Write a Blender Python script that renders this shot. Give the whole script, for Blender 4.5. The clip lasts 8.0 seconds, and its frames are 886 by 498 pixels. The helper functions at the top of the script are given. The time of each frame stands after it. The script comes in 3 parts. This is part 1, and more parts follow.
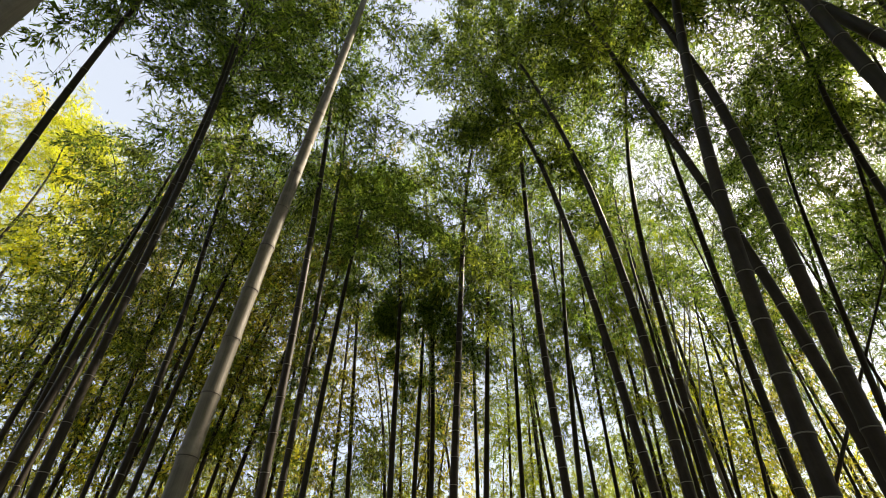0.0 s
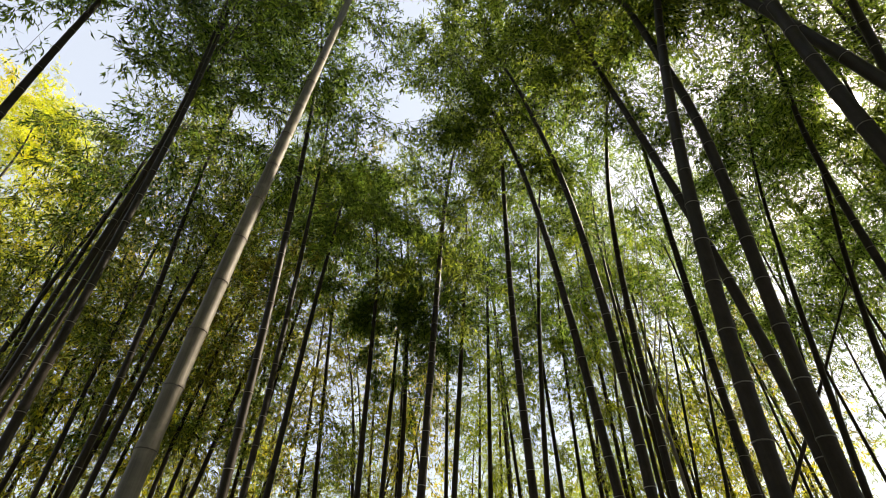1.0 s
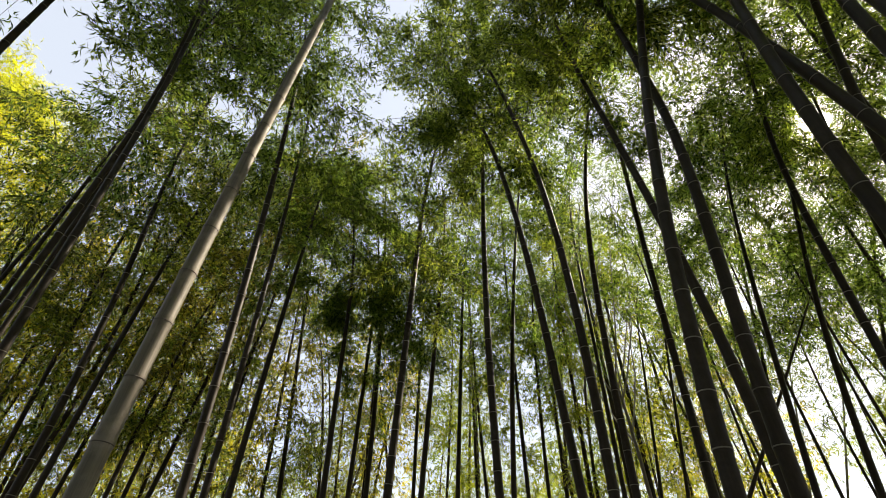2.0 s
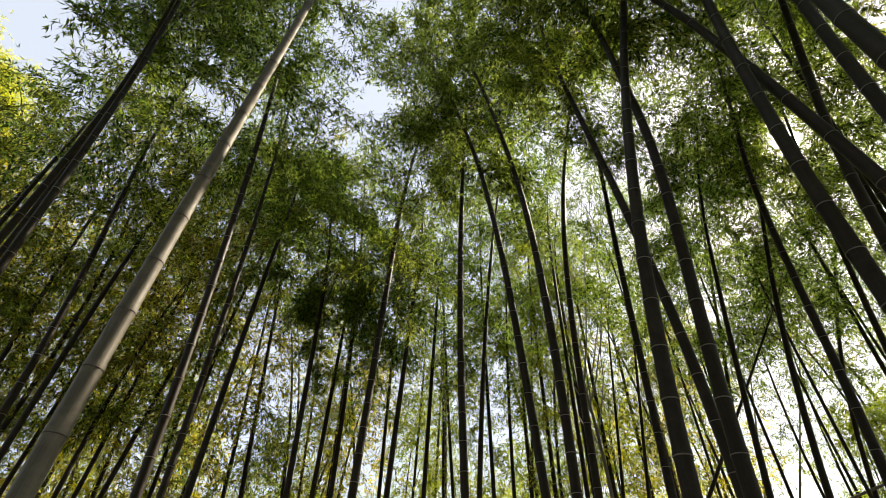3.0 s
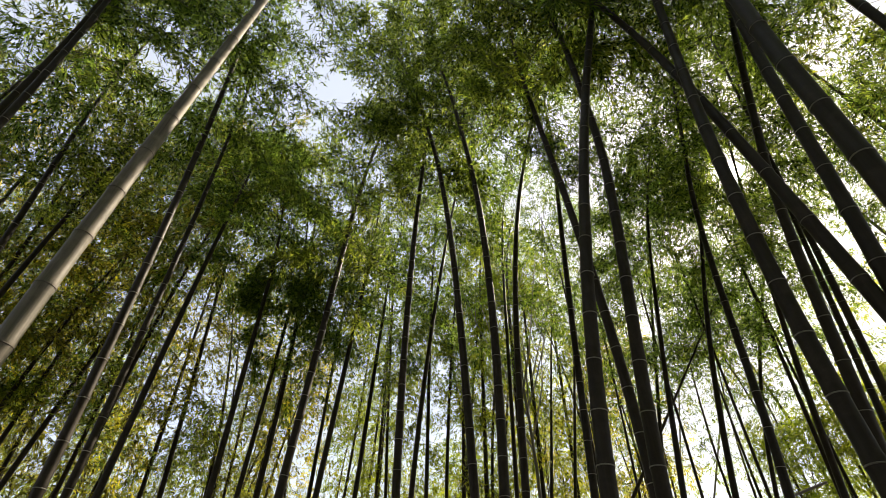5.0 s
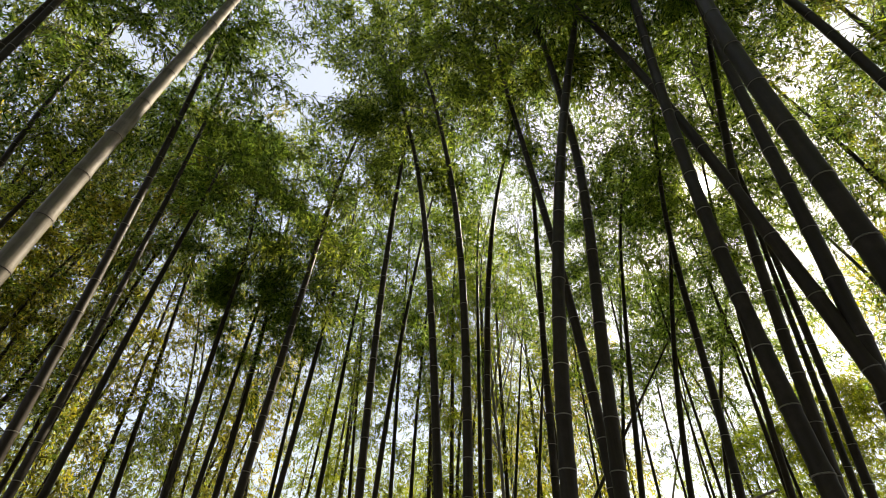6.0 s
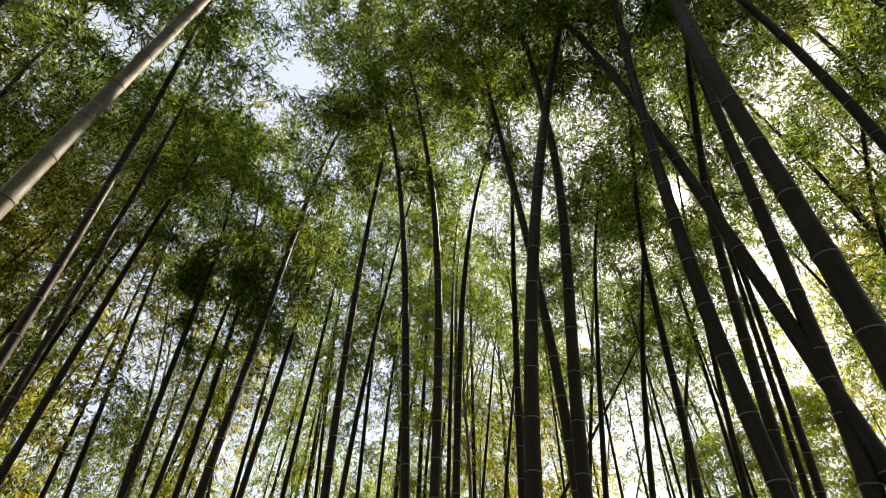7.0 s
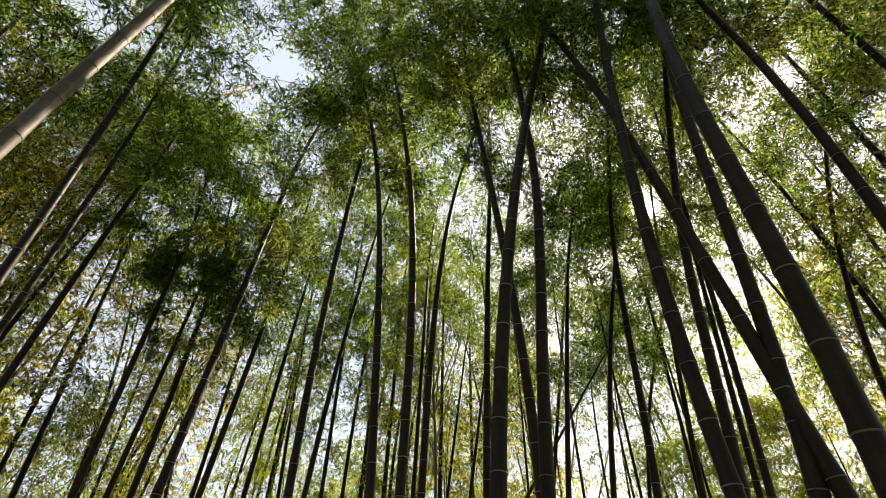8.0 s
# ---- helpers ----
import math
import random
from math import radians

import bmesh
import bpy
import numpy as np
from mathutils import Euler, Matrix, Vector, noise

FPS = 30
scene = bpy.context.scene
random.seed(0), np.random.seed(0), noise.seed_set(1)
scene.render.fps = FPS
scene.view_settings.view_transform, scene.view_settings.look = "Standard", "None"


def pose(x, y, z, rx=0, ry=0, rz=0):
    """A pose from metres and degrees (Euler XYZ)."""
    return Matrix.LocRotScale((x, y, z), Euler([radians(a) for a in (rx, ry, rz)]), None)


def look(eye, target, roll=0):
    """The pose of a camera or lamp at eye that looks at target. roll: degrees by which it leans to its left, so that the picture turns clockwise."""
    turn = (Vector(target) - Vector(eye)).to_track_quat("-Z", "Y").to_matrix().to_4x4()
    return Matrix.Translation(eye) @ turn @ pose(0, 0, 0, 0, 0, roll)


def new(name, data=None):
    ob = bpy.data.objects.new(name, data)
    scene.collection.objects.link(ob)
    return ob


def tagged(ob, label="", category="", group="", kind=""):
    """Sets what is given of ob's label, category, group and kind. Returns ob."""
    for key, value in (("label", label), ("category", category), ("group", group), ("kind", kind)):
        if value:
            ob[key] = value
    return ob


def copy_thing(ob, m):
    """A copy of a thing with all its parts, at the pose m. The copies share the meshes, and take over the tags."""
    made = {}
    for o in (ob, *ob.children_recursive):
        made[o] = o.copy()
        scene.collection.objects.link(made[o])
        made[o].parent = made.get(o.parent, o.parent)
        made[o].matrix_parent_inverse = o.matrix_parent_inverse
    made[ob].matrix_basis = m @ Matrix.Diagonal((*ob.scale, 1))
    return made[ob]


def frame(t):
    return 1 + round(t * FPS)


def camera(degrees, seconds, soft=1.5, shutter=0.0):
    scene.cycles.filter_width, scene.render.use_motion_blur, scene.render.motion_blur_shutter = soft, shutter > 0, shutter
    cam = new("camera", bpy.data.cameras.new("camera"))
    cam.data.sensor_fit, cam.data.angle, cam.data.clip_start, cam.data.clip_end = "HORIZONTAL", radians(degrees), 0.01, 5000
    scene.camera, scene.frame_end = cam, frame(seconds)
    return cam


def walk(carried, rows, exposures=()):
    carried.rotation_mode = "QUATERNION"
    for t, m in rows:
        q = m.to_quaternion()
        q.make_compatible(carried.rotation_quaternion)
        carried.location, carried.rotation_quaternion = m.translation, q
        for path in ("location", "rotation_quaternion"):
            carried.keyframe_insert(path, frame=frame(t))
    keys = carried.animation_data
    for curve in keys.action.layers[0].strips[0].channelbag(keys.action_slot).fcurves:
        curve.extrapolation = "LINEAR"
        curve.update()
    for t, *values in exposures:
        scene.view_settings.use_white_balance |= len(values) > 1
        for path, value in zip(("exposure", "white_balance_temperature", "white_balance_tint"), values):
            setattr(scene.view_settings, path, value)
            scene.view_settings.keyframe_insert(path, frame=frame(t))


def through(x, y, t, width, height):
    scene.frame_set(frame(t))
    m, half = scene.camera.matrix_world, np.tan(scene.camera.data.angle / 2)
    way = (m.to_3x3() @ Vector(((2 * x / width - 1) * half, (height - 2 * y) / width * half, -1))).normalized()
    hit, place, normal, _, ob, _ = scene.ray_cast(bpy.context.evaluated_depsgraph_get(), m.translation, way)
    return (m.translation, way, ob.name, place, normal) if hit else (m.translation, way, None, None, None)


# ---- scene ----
cam = camera(84.0, 8.0, soft=0.5)
# A slow pan to the right by a person who stands still, looking up into the grove.
walk(cam, [
    (0.0, pose(0.000, 0.000, 1.600, 132.35, -0.75, -0.69)),
    (0.5, pose(0.011, 0.008, 1.599, 132.46, -0.78, -2.34)),
    (1.0, pose(0.022, 0.013, 1.598, 132.50, -0.81, -4.03)),
    (1.5, pose(0.031, 0.015, 1.601, 132.49, -0.79, -5.73)),
    (3.0, pose(0.049, 0.015, 1.617, 132.35, -0.86, -11.13)),
    (3.5, pose(0.057, 0.013, 1.621, 132.29, -0.86, -12.92)),
    (4.0, pose(0.066, 0.008, 1.625, 132.26, -0.86, -14.68)),
    (4.5, pose(0.074, 0.004, 1.630, 132.22, -0.91, -16.43)),
    (6.0, pose(0.091, -0.008, 1.642, 132.16, -0.91, -22.04)),
    (6.5, pose(0.096, -0.010, 1.643, 132.24, -0.90, -23.84)),
    (7.0, pose(0.100, -0.012, 1.640, 132.25, -0.86, -25.51)),
    (7.5, pose(0.100, -0.015, 1.635, 132.34, -0.86, -27.30)),
    (8.0, pose(0.095, -0.017, 1.629, 132.35, -0.75, -29.26)),
], exposures=[(0.0, 1.16, 7800, 12), (8.0, 1.16, 7800, 12)])

# ---- world and light ----
SUN_BEARING, SUN_HEIGHT = radians(60.6), radians(42.9)   # clockwise from +y, above the horizon
world = bpy.data.worlds.new("sky")
scene.world = world
world.use_nodes = True
wn = world.node_tree
wn.nodes.clear()
sky = wn.nodes.new("ShaderNodeTexSky")
sky.sky_type, sky.sun_disc = "NISHITA", False
sky.sun_elevation, sky.sun_rotation = SUN_HEIGHT, SUN_BEARING
sky.air_density, sky.dust_density, sky.ozone_density = 1.0, 1.2, 1.0
wbg = wn.nodes.new("ShaderNodeBackground")
wbg.inputs["Strength"].default_value = 0.11
wout = wn.nodes.new("ShaderNodeOutputWorld")
# thin white haze over the clear sky evens it out
whaze = wn.nodes.new("ShaderNodeMix")
whaze.data_type = "RGBA"
whaze.inputs[0].default_value = 0.6
whaze.inputs[7].default_value = (4.1, 4.85, 6.1, 1)
wn.links.new(sky.outputs[0], whaze.inputs[6])
wn.links.new(whaze.outputs[2], wbg.inputs[0])
TO_SUN = Vector((math.sin(SUN_BEARING) * math.cos(SUN_HEIGHT), math.cos(SUN_BEARING) * math.cos(SUN_HEIGHT), math.sin(SUN_HEIGHT)))
# the white disc of the sun in the sky
wdir = wn.nodes.new("ShaderNodeTexCoord")
wdot = wn.nodes.new("ShaderNodeVectorMath")
wdot.operation, wdot.inputs[1].default_value = "DOT_PRODUCT", TO_SUN
wdisc = wn.nodes.new("ShaderNodeMapRange")
wdisc.inputs[1].default_value, wdisc.inputs[2].default_value = math.cos(radians(0.9)), math.cos(radians(0.5))
wdisc.inputs[3].default_value, wdisc.inputs[4].default_value = 0.0, 25.0
wsun = wn.nodes.new("ShaderNodeEmission")
wadd = wn.nodes.new("ShaderNodeAddShader")
wn.links.new(wdir.outputs["Generated"], wdot.inputs[0])
wn.links.new(wdot.outputs["Value"], wdisc.inputs[0])
wn.links.new(wdisc.outputs[0], wsun.inputs[1])
wn.links.new(wbg.outputs[0], wadd.inputs[0])
wn.links.new(wsun.outputs[0], wadd.inputs[1])
wn.links.new(wadd.outputs[0], wout.inputs[0])
lamp = bpy.data.lights.new("sun", "SUN")
lamp.energy, lamp.angle, lamp.color = 5.0, radians(0.53), (1.0, 0.94, 0.84)
new("sun", lamp).matrix_world = look(TO_SUN * 60, (0, 0, 0))


# ---- materials ----
def shader(name):
    m = bpy.data.materials.new(name)
    m.use_nodes = True
    n, l = m.node_tree.nodes, m.node_tree.links
    return m, n, l, n["Principled BSDF"], n["Material Output"]


def ramp(n, l, value, stops):
    r = n.new("ShaderNodeValToRGB")
    while len(r.color_ramp.elements) < len(stops):
        r.color_ramp.elements.new(0.5)
    for e, (p, c) in zip(r.color_ramp.elements, stops):
        e.position, e.color = p, (*c, 1)
    l.new(value, r.inputs[0])
    return r.outputs[0]


def noise_of(n, l, vector, scale, detail=3.0, rough=0.6):
    t = n.new("ShaderNodeTexNoise")
    t.inputs["Scale"].default_value, t.inputs["Detail"].default_value, t.inputs["Roughness"].default_value = scale, detail, rough
    l.new(vector, t.inputs["Vector"])
    return t.outputs["Fac"]


def mixed(n, l, fac, a, b, mode="MIX"):
    x = n.new("ShaderNodeMix")
    x.data_type, x.blend_type = "RGBA", mode
    for value, socket in ((fac, x.inputs[0]), (a, x.inputs[6]), (b, x.inputs[7])):
        if hasattr(value, "is_output"):
            l.new(value, socket)
        else:
            socket.default_value = value if isinstance(value, float) else (*value, 1)
    return x.outputs[2]


def culm_material(name, young, old, bloom):
    """Bamboo skin: waxy, streaked lengthwise, blotched with grey lichen and powdery bloom."""
    m, n, l, b, o = shader(name)
    tc, info = n.new("ShaderNodeTexCoord"), n.new("ShaderNodeObjectInfo")
    mp = n.new("ShaderNodeMapping")
    mp.inputs["Scale"].default_value = (60, 60, 1.6)
    l.new(tc.outputs["Object"], mp.inputs[0])
    streak = noise_of(n, l, mp.outputs[0], 1.0, 4)
    blot = noise_of(n, l, tc.outputs["Object"], 5.0, 5, 0.7)
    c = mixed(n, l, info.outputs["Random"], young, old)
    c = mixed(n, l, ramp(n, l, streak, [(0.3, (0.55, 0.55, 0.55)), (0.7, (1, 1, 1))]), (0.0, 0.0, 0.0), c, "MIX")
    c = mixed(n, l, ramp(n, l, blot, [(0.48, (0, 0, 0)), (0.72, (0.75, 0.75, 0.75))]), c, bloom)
    b.inputs["Specular IOR Level"].default_value = 0.25
    l.new(c, b.inputs["Base Color"])
    l.new(ramp(n, l, blot, [(0.3, (0.45, 0.45, 0.45)), (0.7, (0.7, 0.7, 0.7))]), b.inputs["Roughness"])
    bump = n.new("ShaderNodeBump")
    bump.inputs["Strength"].default_value, bump.inputs["Distance"].default_value = 0.25, 0.002
    l.new(streak, bump.inputs["Height"])
    l.new(bump.outputs[0], b.inputs["Normal"])
    return m


def leaf_material(name, dark, light, glow_dark, glow_light, through=0.42):
    """Thin bamboo leaves: light comes through from behind, each leaf a shade of its own."""
    m, n, l, b, o = shader(name)
    geo, info = n.new("ShaderNodeNewGeometry"), n.new("ShaderNodeObjectInfo")
    few = n.new("ShaderNodeMath")
    few.operation, few.inputs[1].default_value = "POWER", 1.6
    l.new(geo.outputs["Random Per Island"], few.inputs[0])
    c = mixed(n, l, few.outputs[0], dark, light)
    g = mixed(n, l, few.outputs[0], glow_dark, glow_light)
    shade = ramp(n, l, info.outputs["Random"], [(0, (0.68, 0.82, 0.95)), (0.4, (0.88, 1.0, 1.0)), (0.75, (0.98, 0.93, 0.8)), (1, (0.95, 0.87, 0.78))])
    c, g = mixed(n, l, 1.0, c, shade, "MULTIPLY"), mixed(n, l, 1.0, g, shade, "MULTIPLY")
    l.new(c, b.inputs["Base Color"])
    b.inputs["Roughness"].default_value = 0.42
    b.inputs["Specular IOR Level"].default_value = 0.15
    t = n.new("ShaderNodeBsdfTranslucent")
    l.new(g, t.inputs[0])
    x = n.new("ShaderNodeMixShader")
    x.inputs[0].default_value = through
    l.new(b.outputs[0], x.inputs[1])
    l.new(t.outputs[0], x.inputs[2])
    l.new(x.outputs[0], o.inputs[0])
    return m


def plain_material(name, a, b2, scale, rough):
    m, n, l, b, o = shader(name)
    tc = n.new("ShaderNodeTexCoord")
    f1 = noise_of(n, l, tc.outputs["Object"], scale, 6, 0.7)
    f2 = noise_of(n, l, tc.outputs["Object"], scale * 9, 4, 0.7)
    c = mixed(n, l, f1, a, b2)
    c = mixed(n, l, ramp(n, l, f2, [(0.35, (0.6, 0.6, 0.6)), (0.7, (1, 1, 1))]), tuple(v * 0.45 for v in a), c)
    l.new(c, b.inputs["Base Color"])
    b.inputs["Roughness"].default_value = rough
    bump = n.new("ShaderNodeBump")
    bump.inputs["Strength"].default_value, bump.inputs["Distance"].default_value = 0.5, 0.02
    l.new(f2, bump.inputs["Height"])
    l.new(bump.outputs[0], b.inputs["Normal"])
    return m


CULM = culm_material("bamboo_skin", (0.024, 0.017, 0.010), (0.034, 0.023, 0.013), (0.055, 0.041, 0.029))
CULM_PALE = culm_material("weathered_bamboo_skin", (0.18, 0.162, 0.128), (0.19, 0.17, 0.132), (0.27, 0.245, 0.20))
NODE = plain_material("node_bloom", (0.25, 0.23, 0.19), (0.18, 0.165, 0.135), 30, 0.7)
NODE_DARK = plain_material("node_scar", (0.07, 0.06, 0.05), (0.12, 0.10, 0.07), 30, 0.7)
TWIG = plain_material("twig_skin", (0.06, 0.065, 0.03), (0.10, 0.085, 0.045), 12, 0.6)
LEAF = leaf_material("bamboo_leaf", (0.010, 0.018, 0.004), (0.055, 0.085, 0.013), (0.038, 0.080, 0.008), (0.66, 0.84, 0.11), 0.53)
# brownish copy of LEAF: the tone of shaded foliage put into the colour
LEAF_OLIVE = leaf_material("olive_leaf", (0.016, 0.016, 0.005), (0.075, 0.075, 0.016), (0.10, 0.105, 0.012), (0.80, 0.78, 0.09), 0.54)
# brighter yellow-green copy of LEAF: sunlight put into the leaf colour
LEAF_SUN_TINT = leaf_material("sun_tinted_leaf", (0.045, 0.055, 0.007), (0.14, 0.15, 0.022), (0.22, 0.26, 0.012), (0.68, 0.74, 0.07), 0.58)
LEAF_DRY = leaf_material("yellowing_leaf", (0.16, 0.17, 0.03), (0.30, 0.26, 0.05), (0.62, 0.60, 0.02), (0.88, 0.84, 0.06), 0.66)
BARK = plain_material("pale_bark", (0.26, 0.24, 0.20), (0.17, 0.15, 0.12), 9, 0.8)
LITTER = plain_material("leaf_litter", (0.10, 0.07, 0.045), (0.06, 0.05, 0.03), 1.3, 0.9)
EARTH = plain_material("earth_bank", (0.10, 0.08, 0.05), (0.06, 0.07, 0.03), 0.8, 0.95)

rng = np.random.default_rng(7)


# ---- building helpers ----
def mesh_of(name, verts, faces, material, smooth=False):
    """A mesh from arrays: all faces have the same number of corners."""
    me = bpy.data.meshes.new(name)
    k = faces.shape[1]
    me.vertices.add(len(verts))
    me.vertices.foreach_set("co", np.ascontiguousarray(verts, dtype=np.float32).ravel())
    me.loops.add(faces.size)
    me.loops.foreach_set("vertex_index", np.ascontiguousarray(faces, dtype=np.int32).ravel())
    me.polygons.add(len(faces))
    me.polygons.foreach_set("loop_start", np.arange(0, faces.size, k, dtype=np.int32))
    me.polygons.foreach_set("loop_total", np.full(len(faces), k, dtype=np.int32))
    me.polygons.foreach_set("use_smooth", np.full(len(faces), smooth))
    me.update(calc_edges=True)
    me.materials.append(material)
    return me


def part(name, me, parent, label="", place=None):
    ob = new(name, me)
    ob.parent = parent
    if place is not None:
        ob.matrix_basis = place
    return tagged(ob, label) if label else ob


def tubes(lines, radii, sides):
    """Tubes along many polylines of equal length: lines (n, k, 3), radii (n, k)."""
    n, k, _ = lines.shape
    tang = np.gradient(lines, axis=1)
    tang /= np.linalg.norm(tang, axis=2, keepdims=True) + 1e-9
    ref = np.where(np.abs(tang[..., 2:]) > 0.9, np.array([1.0, 0, 0]), np.array([0, 0, 1.0]))
    a = np.cross(tang, ref)
    a /= np.linalg.norm(a, axis=2, keepdims=True) + 1e-9
    b = np.cross(tang, a)
    ang = np.linspace(0, 2 * np.pi, sides, endpoint=False)
    ring = a[:, :, None] * np.cos(ang)[None, None, :, None] + b[:, :, None] * np.sin(ang)[None, None, :, None]
    verts = (lines[:, :, None] + ring * radii[:, :, None, None]).reshape(-1, 3)
    i = np.arange(n)[:, None, None] * k * sides
    j = np.arange(k - 1)[None, :, None] * sides
    s = np.arange(sides)[None, None, :]
    s2 = (s + 1) % sides
    faces = np.stack([i + j + s, i + j + s2, i + j + sides + s2, i + j + sides + s], axis=-1).reshape(-1, 4)
    return verts, faces


def unit(v):
    return v / (np.linalg.norm(v, axis=-1, keepdims=True) + 1e-9)


def leaves(points, dirs, length, width, droop):
    """One slender blade at each point, pointed at both ends and broadest before the middle."""
    n = len(points)
    d = unit(dirs + rng.normal(0, 0.35, (n, 3)) + np.array([0, 0, -droop]))
    side = unit(np.cross(d, rng.normal(0, 1, (n, 3)) * 0.8 + np.array([0, 0, 1.0])))
    ln = (length * rng.uniform(0.6, 1.3, n))[:, None]
    wd = (width * rng.uniform(0.75, 1.25, n))[:, None]
    v = np.stack([points, points + d * ln, points + d * ln * 0.4 + side * wd], axis=1).reshape(-1, 3)
    return v, np.arange(3 * n).reshape(-1, 3)


# Openings in the canopy where the sky shows: bearing, height above the horizon and half-width in degrees, from where the walker stands.
OPENINGS = [(-53.5, 49.0, 2.4), (-51.0, 45.5, 1.7), (-5.2, 57.5, 1.7), (-6.8, 53, 1.7), (-10.5, 28, 3.2), (-8.2, 25, 2.4), (33.5, 45, 1.1), (31, 30, 2.0),
            (19.3, 22, 1.6), (82, 47.5, 1.8), (76, 43.7, 1.5), (74.5, 36.8, 1.6), (68, 34, 1.6), (45.5, 19, 2.8), (45.5, 13, 2.8), (52.5, 24, 1.6), (44, 31, 1.6), (27.7, 33, 2.0),
            (60.6, 42.9, 1.7), (32.5, 26, 2.8), (-32, 51, 1.5)]


def in_opening(p):
    """Which of the world points p lie in an opening, with a ragged rim."""
    v = p - np.array([0, 0, 1.6])
    be = np.degrees(np.arctan2(v[:, 0], v[:, 1]))
    el = np.degrees(np.arctan2(v[:, 2], np.hypot(v[:, 0], v[:, 1])))
    out = np.zeros(len(p), bool)
    for b0, e0, r in OPENINGS:
        q = np.hypot((be - b0) * math.cos(radians(e0)), el - e0)
        out |= q < r * rng.uniform(0.35, 1.3, len(p))
    return out


# Chinks in the canopy through which the sun falls on two stems and on some of the foliage: x, y, z and half-width.
STEM_CHINKS = [(-1.19, 2.32, z, 0.4) for z in (2.8, 3.4, 4.6, 5.2, 5.8, 6.4)] + [(-1.35, 4.33, z, 0.35) for z in (3.2, 3.7, 4.2, 4.7, 5.2)]
CHINKS = (STEM_CHINKS
          + [(0.38, 6.15, 6.7, 0.35), (0.55, 6.1, 6.4, 0.35), (1.27, 7.19, 8.2, 0.6), (1.93, 6.31, 8.0, 0.6), (1.75, 7.6, 7.3, 0.5), (0.52, 7.48, 8.8, 0.5),
             (-3.5, 5.5, 8.3, 0.6), (-3.1, 5.8, 9.3, 0.5), (3.7, 8.2, 11.2, 0.7), (5.0, 8.7, 10.9, 0.7), (-1.4, 6.3, 9.2, 0.5), (2.7, 7.5, 6.8, 0.5), (-5.2, 5.6, 8.0, 0.6), (-2.3, 4.4, 8.0, 0.5), (-1.6, 4.6, 8.6, 0.5), (-2.9, 4.0, 7.6, 0.5)])


def in_chink(p, widen=0.0, chinks=CHINKS):
    out = np.zeros(len(p), bool)
    sun = np.array(TO_SUN)
    for x, y, z, width in chinks:
        v = p - np.array((x, y, z))
        along = v @ sun
        off = np.linalg.norm(v - along[:, None] * sun[None], axis=1)
        out |= (off < (width + widen) * rng.uniform(0.5, 1.2, len(p))) & (along > width)
    return out


def stem_radius(z, diameter, height):
    return diameter / 2 * np.clip(1 - 0.93 * (z / height) ** 2.2, 0.07, 1)


def node_heights(height, first=0.12, long=0.33):
    z, out = 0.05, []
    while z < height - 0.4:
        out.append(z)
        s = z / height
        z += first + (long - first) * min(1, s * 4.5) if s < 0.55 else long * (1.25 - 0.6 * s)
    return np.array(out)


def joint_heights(height, known, step, more):
    """Nodes of a stem with one known node and the length of the internode above it; internodes lengthen upwards by more, up to the crown."""
    up, z, k = [known], known, step
    while z + k < height - 0.4:
        z += k
        up.append(z)
        k = min(k + more, step * 1.5)
    z, k = known, step
    while z - k > 0.05:
        k = max(0.1, k - 0.02)
        z -= k
        up.append(z)
    return np.array(sorted(up))


def culm_mesh(line, diameter, height, nodes, sides, material):
    """Tapered hollow stem: a swollen double ridge at each node, straight between."""
    if sides < 12:
        zs = np.append(nodes[::2], height)
        v, f = tubes(line(zs)[None], stem_radius(zs, diameter, height)[None], sides)
        return mesh_of("culm", v, f, material, True)
    zs = np.unique(np.concatenate([nodes - 0.03, nodes - 0.006, nodes + 0.004, nodes + 0.016, nodes + 0.045, [0.0, height]]))
    zs = zs[(zs >= 0) & (zs <= height)]
    r = stem_radius(zs, diameter, height)
    gap = np.abs(zs[:, None] - nodes[None]).argmin(1)
    off = zs - nodes[gap]
    r = r * np.where(np.abs(off) < 0.02, np.where(off < 0, 1.05, 1.075), 1.0)
    v, f = tubes(line(zs)[None], r[None], sides)
    return mesh_of("culm", v, f, material, True)


def branch_lines(line, height, nodes, crown_from, reach, per_node=2):
    """Branches at the upper nodes: they rise from the stem, spread and droop at the tip. Returns lines (n, k, 3) and lengths."""
    z = nodes[nodes > crown_from]
    z = np.repeat(z, per_node)
    n = len(z)
    turn = rng.uniform(0, 2 * np.pi) + np.arange(n) * 2.4 + rng.normal(0, 0.5, n)
    s = (z - crown_from) / (height - crown_from)
    ln = reach * (0.45 + 0.55 * np.sin(np.pi * np.clip(0.12 + s * 0.85, 0, 1))) * rng.uniform(0.6, 1.15, n)
    rise = rng.uniform(0.45, 0.95, n)
    k = 6
    q = np.linspace(0, 1, k)[None, :, None]
    out = np.stack([np.cos(turn), np.sin(turn), np.zeros(n)], 1)[:, None]
    up = np.array([0, 0, 1.0])
    lines = line(z)[:, None] + (out * q + up * (rise[:, None, None] * q - (0.55 + rise[:, None, None] * 0.5) * q ** 2.2)) * ln[:, None, None]
    lines = lines + rng.normal(0, 0.02, lines.shape) * q
    return lines, ln


